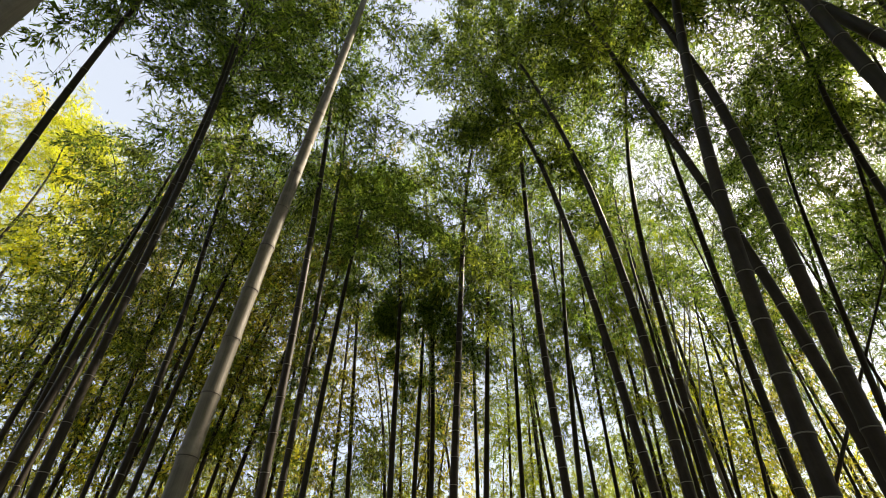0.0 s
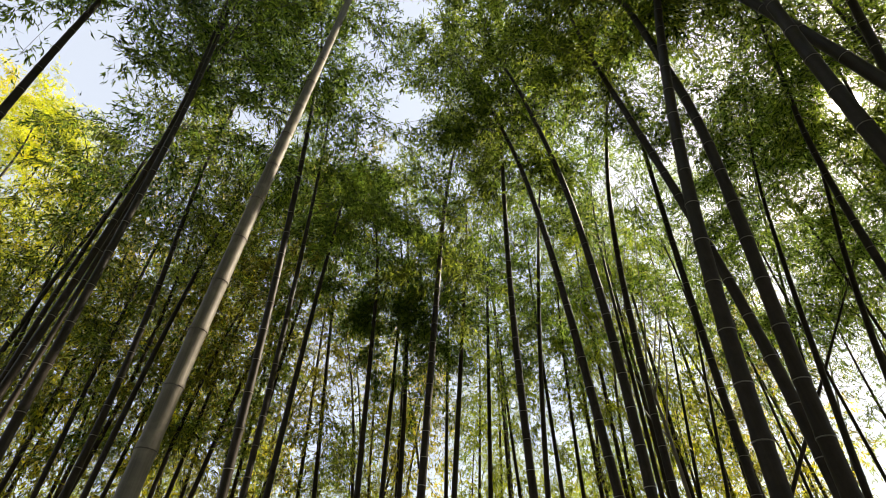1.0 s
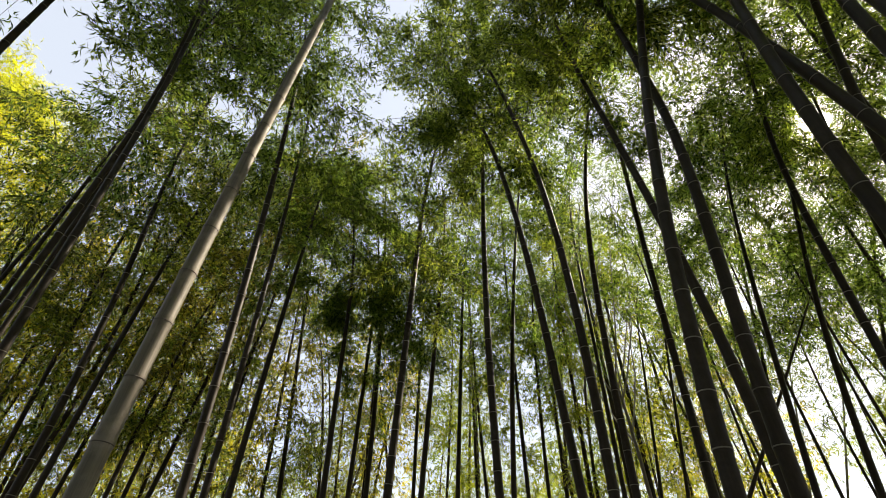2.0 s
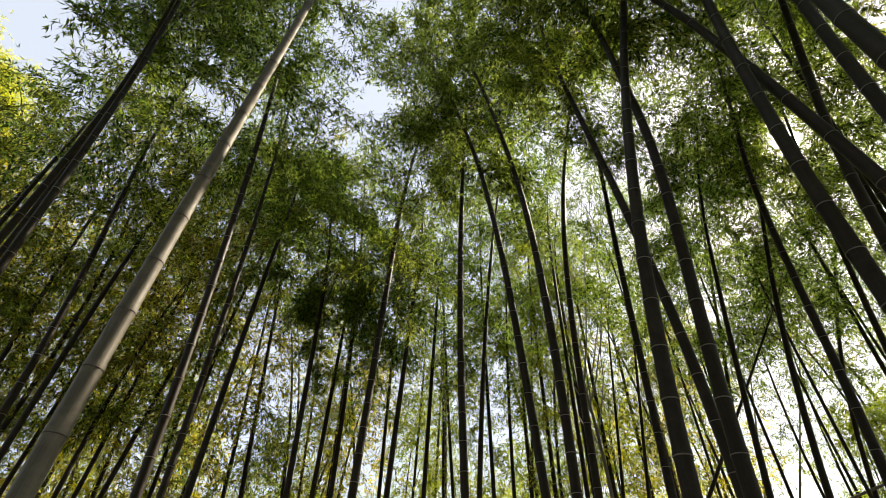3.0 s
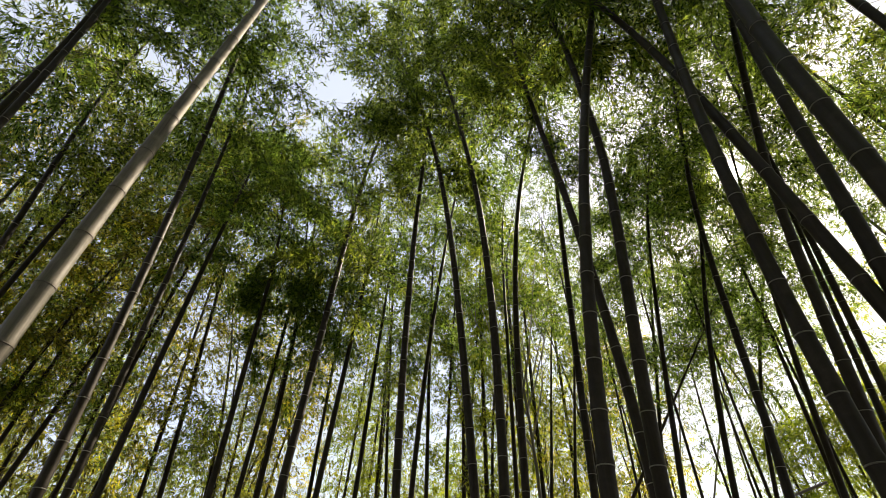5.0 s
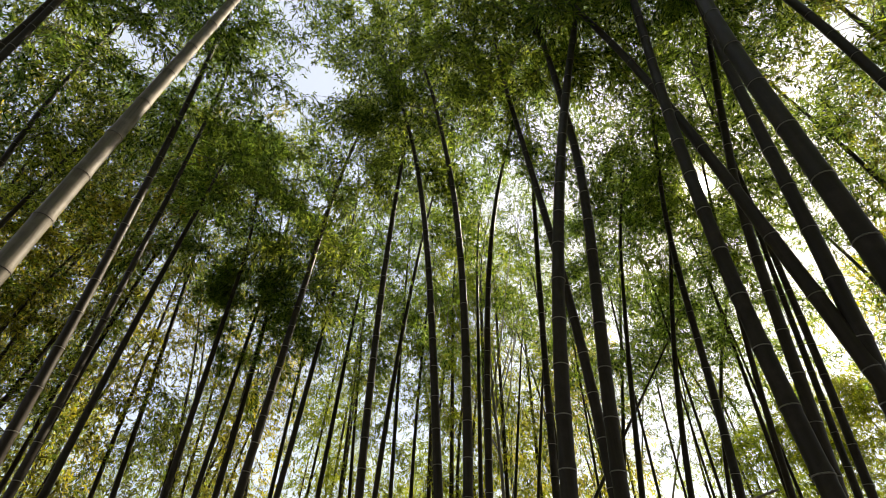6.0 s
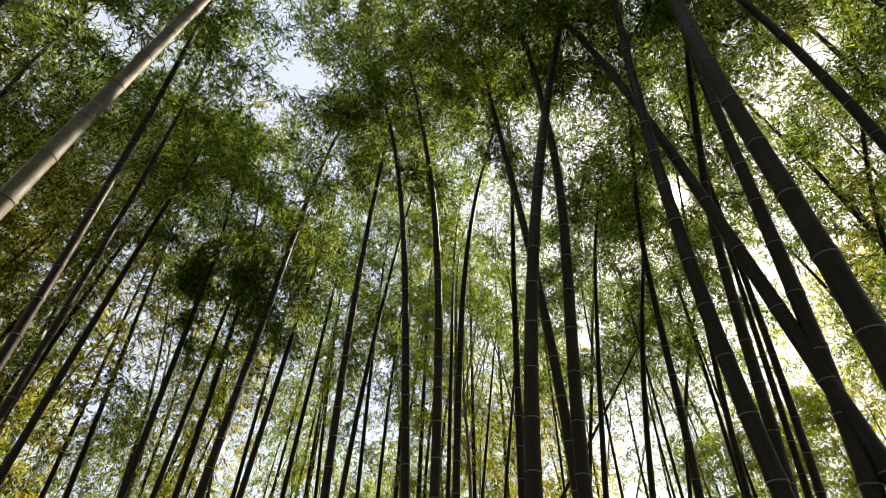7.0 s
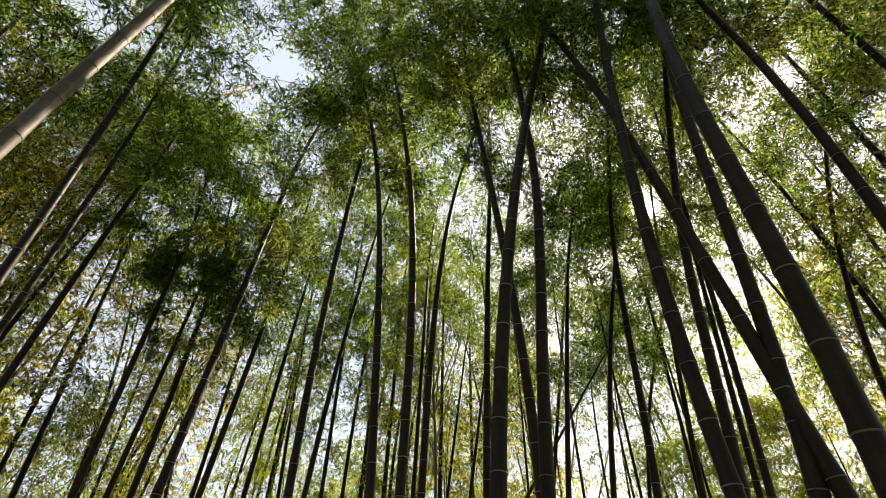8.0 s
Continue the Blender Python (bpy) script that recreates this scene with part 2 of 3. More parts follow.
def in_plume(p):
    """Foliage gathers in plumes about half a metre thick with thinner places between them."""
    a = (np.sin(p @ np.array([4.1, 2.3, 3.0]) + 1.0) + np.sin(p @ np.array([-2.7, 4.4, 3.6]) + 2.3)
         + np.sin(p @ np.array([3.3, -3.9, 4.2]) + 0.4) + 0.8 * np.sin(p @ np.array([1.1, 1.4, -1.3])))
    return a > rng.normal(-0.75, 0.6, len(p))


def crown_of(lines, ln, per_branch, fan, leaf_len, base, droop=0.35, openings=True):
    """Fine twigs all along the branches, each with blades set along its outer part."""
    n, k, _ = lines.shape
    m = n * per_branch
    b = np.repeat(np.arange(n), per_branch)
    q = rng.uniform(0.08, 1.0, m) ** 0.75 * (k - 1)
    i = np.minimum(q.astype(int), k - 2)
    fr = (q - i)[:, None]
    root = lines[b, i] * (1 - fr) + lines[b, i + 1] * fr
    along = unit(lines[b, i + 1] - lines[b, i])
    out = unit(along * 0.55 + rng.normal(0, 0.75, (m, 3)) * np.array([1, 1, 0.7]) - np.array([0, 0, 0.1]))
    end = root + out * rng.uniform(0.1, 0.42, (m, 1)) * (leaf_len / 0.09) ** 0.5
    keep = in_plume(end + base)
    if openings:
        keep &= ~(in_opening(end + base) | in_chink(end + base))
    root, end, out = root[keep], end[keep], out[keep]
    at = rng.uniform(0.25, 1.05, (len(end) * fan, 1))
    spots = np.repeat(root, fan, 0) * (1 - at) + np.repeat(end, fan, 0) * at
    v, f = leaves(spots, np.repeat(out, fan, 0) + rng.normal(0, 0.5, (len(spots), 3)), leaf_len, leaf_len * 0.2, droop)
    tline = np.stack([root, (root + end) / 2 + rng.normal(0, 0.012, root.shape), end], 1)
    return v, f, tline


def ring_mesh():
    """One node ridge of radius 1: a rounded band."""
    z = np.array([-0.20, -0.13, 0.0, 0.10, 0.16])
    r = np.array([0.99, 1.09, 1.12, 1.09, 1.0])
    line = np.stack([np.zeros(5), np.zeros(5), z], 1)[None]
    v, f = tubes(line, r[None], 14)
    return v, f


RING_V, RING_F = ring_mesh()
RING = mesh_of("node_ring", RING_V, RING_F, NODE, True)
RING_DARK = mesh_of("node_ring", RING_V, RING_F, NODE_DARK, True)


def grow(thing, line, diameter, height, crown_from, base, near, dry, pale, reach, per_branch, fan, leaf_len, openings=True, per_node=2, joints=None):
    nodes = joint_heights(height, *joints) if joints else node_heights(height)
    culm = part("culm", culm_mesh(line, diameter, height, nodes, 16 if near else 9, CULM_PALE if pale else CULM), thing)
    if near:
        for z in nodes[(nodes > 1.2) & (nodes < 8.5)]:
            p, p2 = line(np.array([z]))[0], line(np.array([z + 0.05]))[0]
            r = float(stem_radius(np.array([z]), diameter, height)[0])
            q = Vector(p2 - p).to_track_quat("Z", "X")
            part("node_ring", RING_DARK if pale else RING, culm, "", Matrix.LocRotScale(Vector(p), q, (r, r, min(r, 0.05) * (0.45 if pale else 0.65))))
    lines, ln = branch_lines(line, height, nodes, crown_from, reach, per_node)
    if openings:
        hid = np.any([in_opening(lines[:, k] + base) for k in (2, 3, 4, 5)], axis=0)
        lines, ln = lines[~hid], ln[~hid]
    v, f, tl = crown_of(lines, ln, per_branch, fan, leaf_len, base, 0.35, openings)
    rad = np.linspace(1, 0.35, lines.shape[1])[None] * (0.0022 + 0.0022 * ln[:, None])
    bl, rad = (lines, rad) if near else (lines[:, [0, 2, 5]], rad[:, [0, 2, 5]])
    bv, bf = tubes(bl, rad, 5 if near else 3)
    tagged(part("branchwork", mesh_of("branchwork", bv, bf, TWIG, True), thing), kind="stuff")
    if near:
        tl = tl[::4, [0, 2]]
        tv, tf = tubes(tl, np.full(tl.shape[:2], 0.0012), 3)
        tagged(part("twigwork", mesh_of("twigwork", tv, tf, TWIG), thing), kind="stuff")
    # "fresh" takes the leaves tinted as sunlit
    tagged(part("crown", mesh_of("crown", v, f, {True: LEAF_DRY, "fresh": LEAF_SUN_TINT, "olive": LEAF_OLIVE}.get(dry, LEAF)), thing), kind="stuff")
    return thing


def bamboo(bearing, distance, diameter, height, crown_from, curve, low, high, dry=False, pale=False, near=None,
           reach=1.75, per_branch=40, fan=8, leaf_len=0.09, label="", joints=None):
    """A stem that stands at that bearing and distance; curve: its sideways sway with height, straight below low and above high."""
    a = radians(bearing)
    out, side = np.array([math.sin(a), math.cos(a), 0]), np.array([math.cos(a), -math.sin(a), 0])
    base = out * distance
    c = np.array(curve)
    tip_turn, tip = rng.uniform(0, 2 * np.pi), rng.uniform(0.5, 1.3)

    def sway(z):
        w = np.clip(z, low, high)
        p = c[0] + c[1] * w + c[2] * w ** 2 + c[3] * w ** 3
        s = c[1] + 2 * c[2] * w + 3 * c[3] * w ** 2
        return p + s * (z - w)

    foot = sway(np.array([0.0]))[0]

    def line(z):
        bend = tip * np.clip((z - high - 0.5) / (height - high), 0, None) ** 2.2
        return (side[None] * (sway(z) - foot)[:, None] + np.array([0, 0, 1.0])[None] * z[:, None]
                + np.array([math.cos(tip_turn), math.sin(tip_turn), -0.25])[None] * bend[:, None])

    thing = new("bamboo")
    base = base + side * foot
    thing.location = base
    near = distance < 6.6 if near is None else near
    if distance < 2.7:            # the crown opens high above the walker's head
        per_branch, leaf_len = 40, 0.09
    elif distance < 11:
        per_branch = round(per_branch * np.interp(bearing, (-60, -45, -35, -10, 2, 10, 22, 36, 55, 70, 80), (1.7, 1.9, 1.9, 1.8, 2.1, 2.3, 2.1, 2.1, 2.0, 2.0, 2.1)) * np.interp(distance, (4.5, 6.0), (1.15 if bearing < 15 else 0.95, 1.1)))
    elif dry:
        per_branch = round(per_branch * 1.6)
    if not label:
        label = ("tall bamboo with yellowing and sun-tinted leaves, pale stem" if dry else
                 "thick weathered pale bamboo with dark ringed nodes" if pale else
                 "thick green bamboo with pale ringed nodes, leafy top" if near else "slender dark green bamboo with a leafy crown")
    tagged(thing, label, "bamboo", "bamboos of the grove")
    return grow(thing, line, diameter, height, crown_from, base, near, dry, pale, reach, per_branch, fan, leaf_len, joints=joints)


# ---- ground ----
def ground():
    n = 90
    g = np.concatenate([[-2500, -900, -300], np.linspace(-60, 60, n), [300, 900, 2500]])
    x, y = np.meshgrid(g, g, indexing="ij")
    z = 0.12 * np.sin(x * 0.31 + 1) * np.cos(y * 0.27) + 0.05 * np.sin(x * 1.3) * np.sin(y * 1.1)
    z = np.where(np.hypot(x, y) > 70, -0.4, z) - 0.12
    m = len(g)
    i, j = np.meshgrid(np.arange(m - 1), np.arange(m - 1), indexing="ij")
    a = (i * m + j).ravel()
    f = np.stack([a, a + m, a + m + 1, a + 1], 1)
    ob = new("ground", mesh_of("ground", np.stack([x, y, z], -1).reshape(-1, 3), f, LITTER, True))
    tagged(ob, "forest floor covered with dry brown bamboo leaf litter", "ground", kind="structure")


ground()

# ---- the stems around the walker ----
bamboo(-27.06, 2.61, 0.094, 13.5, 7.2, (0.042, -0.0284, 0.01146, -0.000694), 2.3, 7.9, pale=True, joints=(2.40, 0.308, 0.015))
bamboo(-58.61, 1.12, 0.083, 13, 7, (0.000, -0.0476, 0.00000, 0.000000), 2.6, 2.9, pale=True)
bamboo(-47.74, 4.16, 0.073, 12, 6.4, (0.155, -0.1692, 0.00782, 0.000000), 4.4, 7.5)
bamboo(-42.41, 15.85, 0.074, 16.5, 10, (-0.938, 0.1681, -0.01619, 0.000000), 7.6, 15.4, dry=True)
bamboo(-41.86, 15.46, 0.078, 16, 10, (-0.792, 0.1386, -0.01524, 0.000000), 7.2, 13.3, dry=True)
bamboo(-43.50, 12.29, 0.066, 10, 6, (-0.000, 0.0181, 0.00000, 0.000000), 5.7, 8.7)
bamboo(-36.58, 9.60, 0.086, 11, 4.6, (0.000, -0.1318, 0.00000, 0.000000), 4.6, 7.3)
bamboo(-39.29, 4.13, 0.058, 12.5, 6.4, (0.004, -0.0502, 0.01911, -0.002184), 2.7, 7.2, per_branch=30)
bamboo(-37.48, 4.00, 0.062, 13, 6.6, (0.225, -0.1219, 0.01976, -0.001748), 2.7, 7.0, per_branch=30)
bamboo(-38.26, 4.65, 0.045, 12.5, 6.2, (0.015, -0.0091, -0.00218, 0.000000), 2.9, 7.1, per_branch=30)
bamboo(-38.00, 6.56, 0.065, 11.5, 6.4, (0.105, -0.1374, 0.01107, 0.000000), 3.1, 5.6, per_branch=30)
bamboo(-32.73, 8.91, 0.075, 12.5, 4.6, (0.000, -0.0400, 0.00000, 0.000000), 3.6, 6.8, per_branch=28)
bamboo(-31.57, 6.41, 0.082, 12.5, 6.5, (-0.158, 0.1057, -0.01675, 0.000000), 3.1, 6.0, per_branch=28)
bamboo(-30.24, 7.55, 0.081, 12.5, 6.5, (0.071, -0.0348, 0.00626, 0.000000), 3.4, 7.5, per_branch=28)
bamboo(-29.69, 10.84, 0.081, 14, 4.6, (-0.000, 0.0466, 0.00000, 0.000000), 4.3, 8.1)
bamboo(-24.57, 10.68, 0.082, 14, 4.6, (-0.000, 0.0467, 0.00000, 0.000000), 4.3, 6.3)
bamboo(-23.93, 9.87, 0.089, 14, 4.6, (-0.000, 0.1049, 0.00000, 0.000000), 4.2, 6.1)
bamboo(-17.32, 4.53, 0.083, 12.5, 6.6, (-0.044, -0.0020, -0.00604, 0.000058), 2.8, 8.8)
bamboo(-16.21, 5.82, 0.076, 12.5, 7, (-0.037, 0.0098, -0.00378, 0.000000), 3.1, 10.0)
bamboo(-14.54, 6.83, 0.088, 12, 7, (0.039, -0.0177, 0.00322, 0.000000), 3.5, 8.5)
bamboo(-10.24, 11.68, 0.094, 14, 4.6, (0.000, -0.0503, 0.00000, 0.000000), 4.8, 8.7)
bamboo(-7.68, 10.12, 0.096, 14, 4.6, (0.000, -0.0835, 0.00000, 0.000000), 4.4, 8.2)
bamboo(-4.48, 7.72, 0.097, 11.5, 6, (0.000, -0.0278, 0.00000, 0.000000), 3.7, 6.4, reach=2.0, per_branch=95)
bamboo(-3.09, 14.63, 0.088, 14, 6.5, (0.000, -0.0479, 0.00000, 0.000000), 5.7, 8.6)
bamboo(-2.95, 8.92, 0.092, 11.5, 6, (-0.000, 0.0105, 0.00000, 0.000000), 4.1, 7.3, reach=2.0, per_branch=95)
bamboo(-0.85, 13.02, 0.093, 14, 6.5, (0.000, -0.0135, 0.00000, 0.000000), 5.2, 7.9, per_branch=26)
bamboo(0.35, 6.29, 0.105, 13.5, 5.9, (-0.000, 0.0408, 0.00000, 0.000000), 3.4, 6.7, per_branch=44, reach=2.1)
bamboo(4.16, 11.38, 0.095, 14, 6.5, (-0.000, 0.0030, 0.00000, 0.000000), 4.8, 8.0, per_branch=26)
bamboo(3.63, 7.72, 0.095, 12, 6.2, (-0.000, 0.0547, 0.00000, 0.000000), 3.8, 7.9, per_branch=26)
bamboo(6.89, 14.70, 0.090, 14, 6.5, (-0.000, 0.0417, 0.00000, 0.000000), 5.7, 7.9, per_branch=26)
bamboo(8.25, 10.05, 0.098, 14, 6.5, (-0.000, 0.0320, 0.00000, 0.000000), 4.4, 8.0, per_branch=26)
bamboo(9.46, 14.79, 0.090, 14, 6.5, (-0.000, 0.0340, 0.00000, 0.000000), 5.7, 7.9, per_branch=26)
bamboo(11.42, 13.14, 0.091, 14, 6.5, (0.000, -0.0126, 0.00000, 0.000000), 5.2, 8.9, per_branch=26)
bamboo(14.63, 5.59, 0.095, 14, 7, (0.066, -0.0700, 0.00667, 0.000000), 3.1, 8.3, per_branch=46, reach=2.1)
bamboo(13.69, 7.54, 0.084, 14, 6.5, (0.099, -0.0019, 0.00738, 0.000000), 3.7, 8.4, per_branch=26)
bamboo(16.97, 10.08, 0.086, 14, 6.5, (0.000, -0.0133, 0.00000, 0.000000), 4.3, 6.3, per_branch=26)
bamboo(24.58, 4.65, 0.086, 13.3, 7.7, (0.064, -0.1220, 0.01886, -0.001922), 2.8, 8.7, per_branch=78, reach=2.1)
bamboo(25.01, 4.47, 0.091, 13.3, 7.7, (-0.023, 0.0221, 0.00442, -0.001351), 2.7, 7.6, per_branch=78, reach=2.1)
bamboo(26.89, 5.49, 0.084, 13.3, 7.7, (-0.066, 0.0883, -0.02099, 0.002273), 3.0, 8.3, per_branch=54, reach=2.1)
bamboo(25.97, 8.90, 0.084, 14, 6.5, (-0.000, 0.0172, 0.00000, 0.000000), 3.9, 7.9, per_branch=26)
bamboo(18.34, 12.74, 0.081, 14, 6.5, (-0.000, 0.0995, 0.00000, 0.000000), 5.0, 9.1, per_branch=26)
bamboo(26.94, 11.78, 0.084, 11, 7.5, (-0.000, 0.1260, 0.00000, 0.000000), 4.6, 8.0, per_branch=26)
bamboo(28.73, 11.16, 0.082, 12, 7.5, (-0.000, 0.1520, 0.00000, 0.000000), 4.3, 8.5, per_branch=26)
bamboo(33.36, 5.40, 0.085, 12.5, 7, (0.029, 0.0221, 0.00320, 0.000000), 3.0, 7.9, per_branch=38)
bamboo(33.71, 2.86, 0.095, 13.5, 7.2, (0.161, -0.0778, 0.03385, -0.001164), 2.4, 7.7, per_branch=38)
bamboo(40.79, 3.59, 0.081, 12.5, 7, (-0.200, 0.1758, -0.04237, 0.002268), 2.6, 6.8, per_branch=38)
bamboo(39.33, 3.11, 0.088, 13, 7, (0.351, -0.2908, 0.10581, -0.009469), 2.4, 5.7, per_branch=38)
bamboo(39.30, 6.99, 0.082, 11, 6.6, (0.067, 0.0902, 0.00577, 0.000000), 3.4, 6.3)
bamboo(36.30, 10.25, 0.083, 14, 6.5, (-0.000, 0.1983, 0.00000, 0.000000), 6.0, 9.4)
bamboo(48.16, 5.16, 0.079, 11.5, 6.4, (-0.378, 0.4339, -0.08405, 0.006487), 2.8, 6.8, per_branch=38)
bamboo(43.67, 7.48, 0.088, 12, 7, (0.230, 0.0051, 0.01921, 0.000000), 3.5, 6.9, per_branch=38)
bamboo(46.65, 10.91, 0.089, 12, 7, (0.641, -0.1324, 0.03616, 0.000000), 4.2, 8.3)
bamboo(54.22, 9.57, 0.080, 11.5, 7, (-0.000, 0.0476, 0.00000, 0.000000), 4.7, 6.5)
bamboo(52.57, 2.64, 0.085, 13.5, 7, (0.555, -0.2000, 0.04748, -0.002427), 2.5, 6.6, joints=(2.32, 0.29, 0.008))
bamboo(67.60, 2.81, 0.080, 13, 6.8, (0.257, -0.1532, 0.02158, -0.002264), 2.4, 6.6, joints=(2.33, 0.41, 0.013))
bamboo(68.92, 2.09, 0.089, 13.5, 7.2, (-0.407, 0.4195, -0.11211, 0.010710), 2.2, 5.0, joints=(2.25, 0.315, 0.012))
bamboo(61.1, 2.81, 0.082, 13, 7, (-0.345, 0.3819, -0.07145, 0.005829), 2.5, 5.4)
bamboo(54.46, 3.91, 0.086, 12.5, 7, (-0.323, 0.4483, -0.09698, 0.009404), 2.6, 5.4, per_branch=38)
bamboo(58.05, 5.80, 0.080, 12, 7, (-0.054, 0.1508, -0.00590, 0.000000), 3.0, 5.5, per_branch=38)
bamboo(57.34, 6.43, 0.075, 12, 7, (-0.000, 0.1119, 0.00000, 0.000000), 3.2, 4.6, per_branch=38)
bamboo(78.13, 3.30, 0.075, 12.5, 6.6, (-0.261, 0.1960, -0.01907, 0.000000), 3.7, 6.0, per_branch=38)
bamboo(68.01, 6.38, 0.072, 11.5, 6.6, (0.698, -0.1952, 0.04340, 0.000000), 4.0, 6.8)
bamboo(19.44, 7.66, 0.065, 8, 5.6, (-0.000, 0.6897, 0.00000, 0.000000), 4.9, 6.2, per_branch=14)
bamboo(37.07, 16.10, 0.064, 13, 8.5, (-0.000, 0.2619, 0.00000, 0.000000), 7.9, 10.4, pale=True)
bamboo(37.02, 16.60, 0.065, 13, 8.5, (-0.000, 0.4117, 0.00000, 0.000000), 7.9, 10.3, pale=True)
bamboo(53.07, 7.91, 0.093, 12, 7, (0.121, 0.0343, 0.00920, 0.000000), 3.6, 6.4)
# tall ones that rise behind the near stems; "fresh" crowns have sunlight in their colour
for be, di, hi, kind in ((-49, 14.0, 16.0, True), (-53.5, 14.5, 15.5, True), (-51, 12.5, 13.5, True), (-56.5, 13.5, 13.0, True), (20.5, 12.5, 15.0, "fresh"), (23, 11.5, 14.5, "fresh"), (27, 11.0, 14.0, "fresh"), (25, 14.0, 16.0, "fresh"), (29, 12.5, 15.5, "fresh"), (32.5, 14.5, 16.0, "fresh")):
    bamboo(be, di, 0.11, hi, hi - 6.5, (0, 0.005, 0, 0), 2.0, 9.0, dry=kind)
# young leafy ones, low, at the edge of the grove
for be, di, hi in ((50.5, 13.5, 6.8), (53, 14.5, 7.3), (55.5, 13.0, 6.9), (58, 14.0, 7.6), (61, 13.2, 7.4), (48.5, 15.0, 6.6), (64, 14.5, 7.8), (67, 13.0, 7.6)):
    bamboo(be, di, 0.05, hi, 2.4, (0, 0.02, 0, 0), 1.0, 3.5, dry="fresh", reach=1.6, per_branch=40, leaf_len=0.1, label="young low bamboo with dense light green foliage")
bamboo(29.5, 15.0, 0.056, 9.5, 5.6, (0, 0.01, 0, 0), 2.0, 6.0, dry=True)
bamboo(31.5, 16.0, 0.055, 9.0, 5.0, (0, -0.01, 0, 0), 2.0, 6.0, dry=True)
# beyond both ends of the walker's turn
for be, di, hi in ((-70, 5.0, 12.5), (-76, 5.4, 13.0), (84, 6.5, 13.5), (90, 5.2, 13.0), (95, 7.5, 13.5), (88, 8.5, 14.0), (99, 5.0, 13.0)):
    # the olive tint at 84 and 88 stands for sunlit yellow-green foliage
    bamboo(be, di, 0.1, hi, 5.6, (0, 0.01, 0, 0), 2.0, 7.0, dry="olive" if be in (84, 88) else False, per_branch=26)


# ---- a bare tree and a broken stem ----
def bare_tree(bearing, distance, height):
    a = radians(bearing)
    root = new("bare_tree")
    root.location = (distance * math.sin(a), distance * math.cos(a), -0.1)
    z = np.linspace(0, 1, 9)
    trunk = np.stack([0.15 * np.sin(z * 3), 0.1 * np.cos(z * 4) - 0.1, z * height * 0.64], 1)
    v, f = tubes(trunk[None], np.linspace(0.05, 0.026, 9)[None], 8)
    part("trunk", mesh_of("trunk", v, f, BARK, True), root)
    for n in range(9):
        t = rng.uniform(0.78, 1.0)
        start = np.array([np.interp(t, z, trunk[:, k]) for k in range(3)])
        turn, lean, ln = n * 2.4, rng.uniform(0.14, 0.42), rng.uniform(0.26, 0.4) * height
        q = np.linspace(0, 1, 6)[:, None]
        out = np.array([math.cos(turn), math.sin(turn), 0])
        limb = start + (out * lean * q ** 0.8 + np.array([0, 0, 1.0]) * q * (1 - 0.3 * lean)) * ln + rng.normal(0, 0.03, (6, 3)) * q
        fork = limb[3] + (out * -0.15 * q + np.array([-out[1], out[0], 0]) * 0.25 * q + np.array([0, 0, 0.9]) * q) * ln * 0.45
        v, f = tubes(np.stack([limb, fork]), np.stack([np.linspace(0.018, 0.006, 6), np.linspace(0.011, 0.004, 6)]), 6)
        part("branch", mesh_of("branch", v, f, BARK, True), root)
    tagged(root, "slender leafless tree with pale upright branches", "tree")


bare_tree(27.6, 9.8, 10.2)


def broken_stem():
    top, low = np.array([7.35, 5.19, 3.90]), np.array([7.10, 5.54, 3.80])
    run = (top - low)
    foot = top - run * (top[2] / run[2])
    root = new("broken_bamboo")
    root.location = foot
    z = np.linspace(0, 1, 14)
    line = (top - foot)[None] * z[:, None]
    v, f = tubes(line[None], np.linspace(0.026, 0.018, 14)[None], 10)
    pole = part("pole", mesh_of("pole", v, f, BARK, True), root)
    q = Vector(top - foot).to_track_quat("Z", "X")
    for k in range(2, 13):
        part("node_ring", RING, pole, "", Matrix.LocRotScale(Vector(line[k]), q, (0.0265 - 0.0006 * k, 0.0265 - 0.0006 * k, 0.014)))
    tagged(root, "broken pale bamboo leaning low across the grove", "bamboo")


broken_stem()


# ---- the grove behind ----
def far_variant(seed_turn, height, crown_from, diameter, dry, reach, per_branch, fan, leaf_len):
    t = new("bamboo")
    bend = rng.uniform(0.6, 1.6)

    def line(z):
        b = bend * np.clip(z / height - 0.35, 0, None) ** 2 * 2.2
        return np.stack([np.cos(seed_turn) * b, np.sin(seed_turn) * b, z - 0.12 * b], 1)

    tagged(t, "tall bamboo with yellowing sunlit leaves, farther off" if dry is True else "tall bamboo with light green leaves tinted as sunlit, farther off" if dry == "fresh" else "slender bamboo with leaves tinted brownish olive as shaded" if dry else "slender green bamboo in the grove behind", "bamboo", "bamboos of the far grove")
    return grow(t, line, diameter, height, crown_from, np.zeros(3), False, dry, False, reach, per_branch, fan, leaf_len, openings=False)


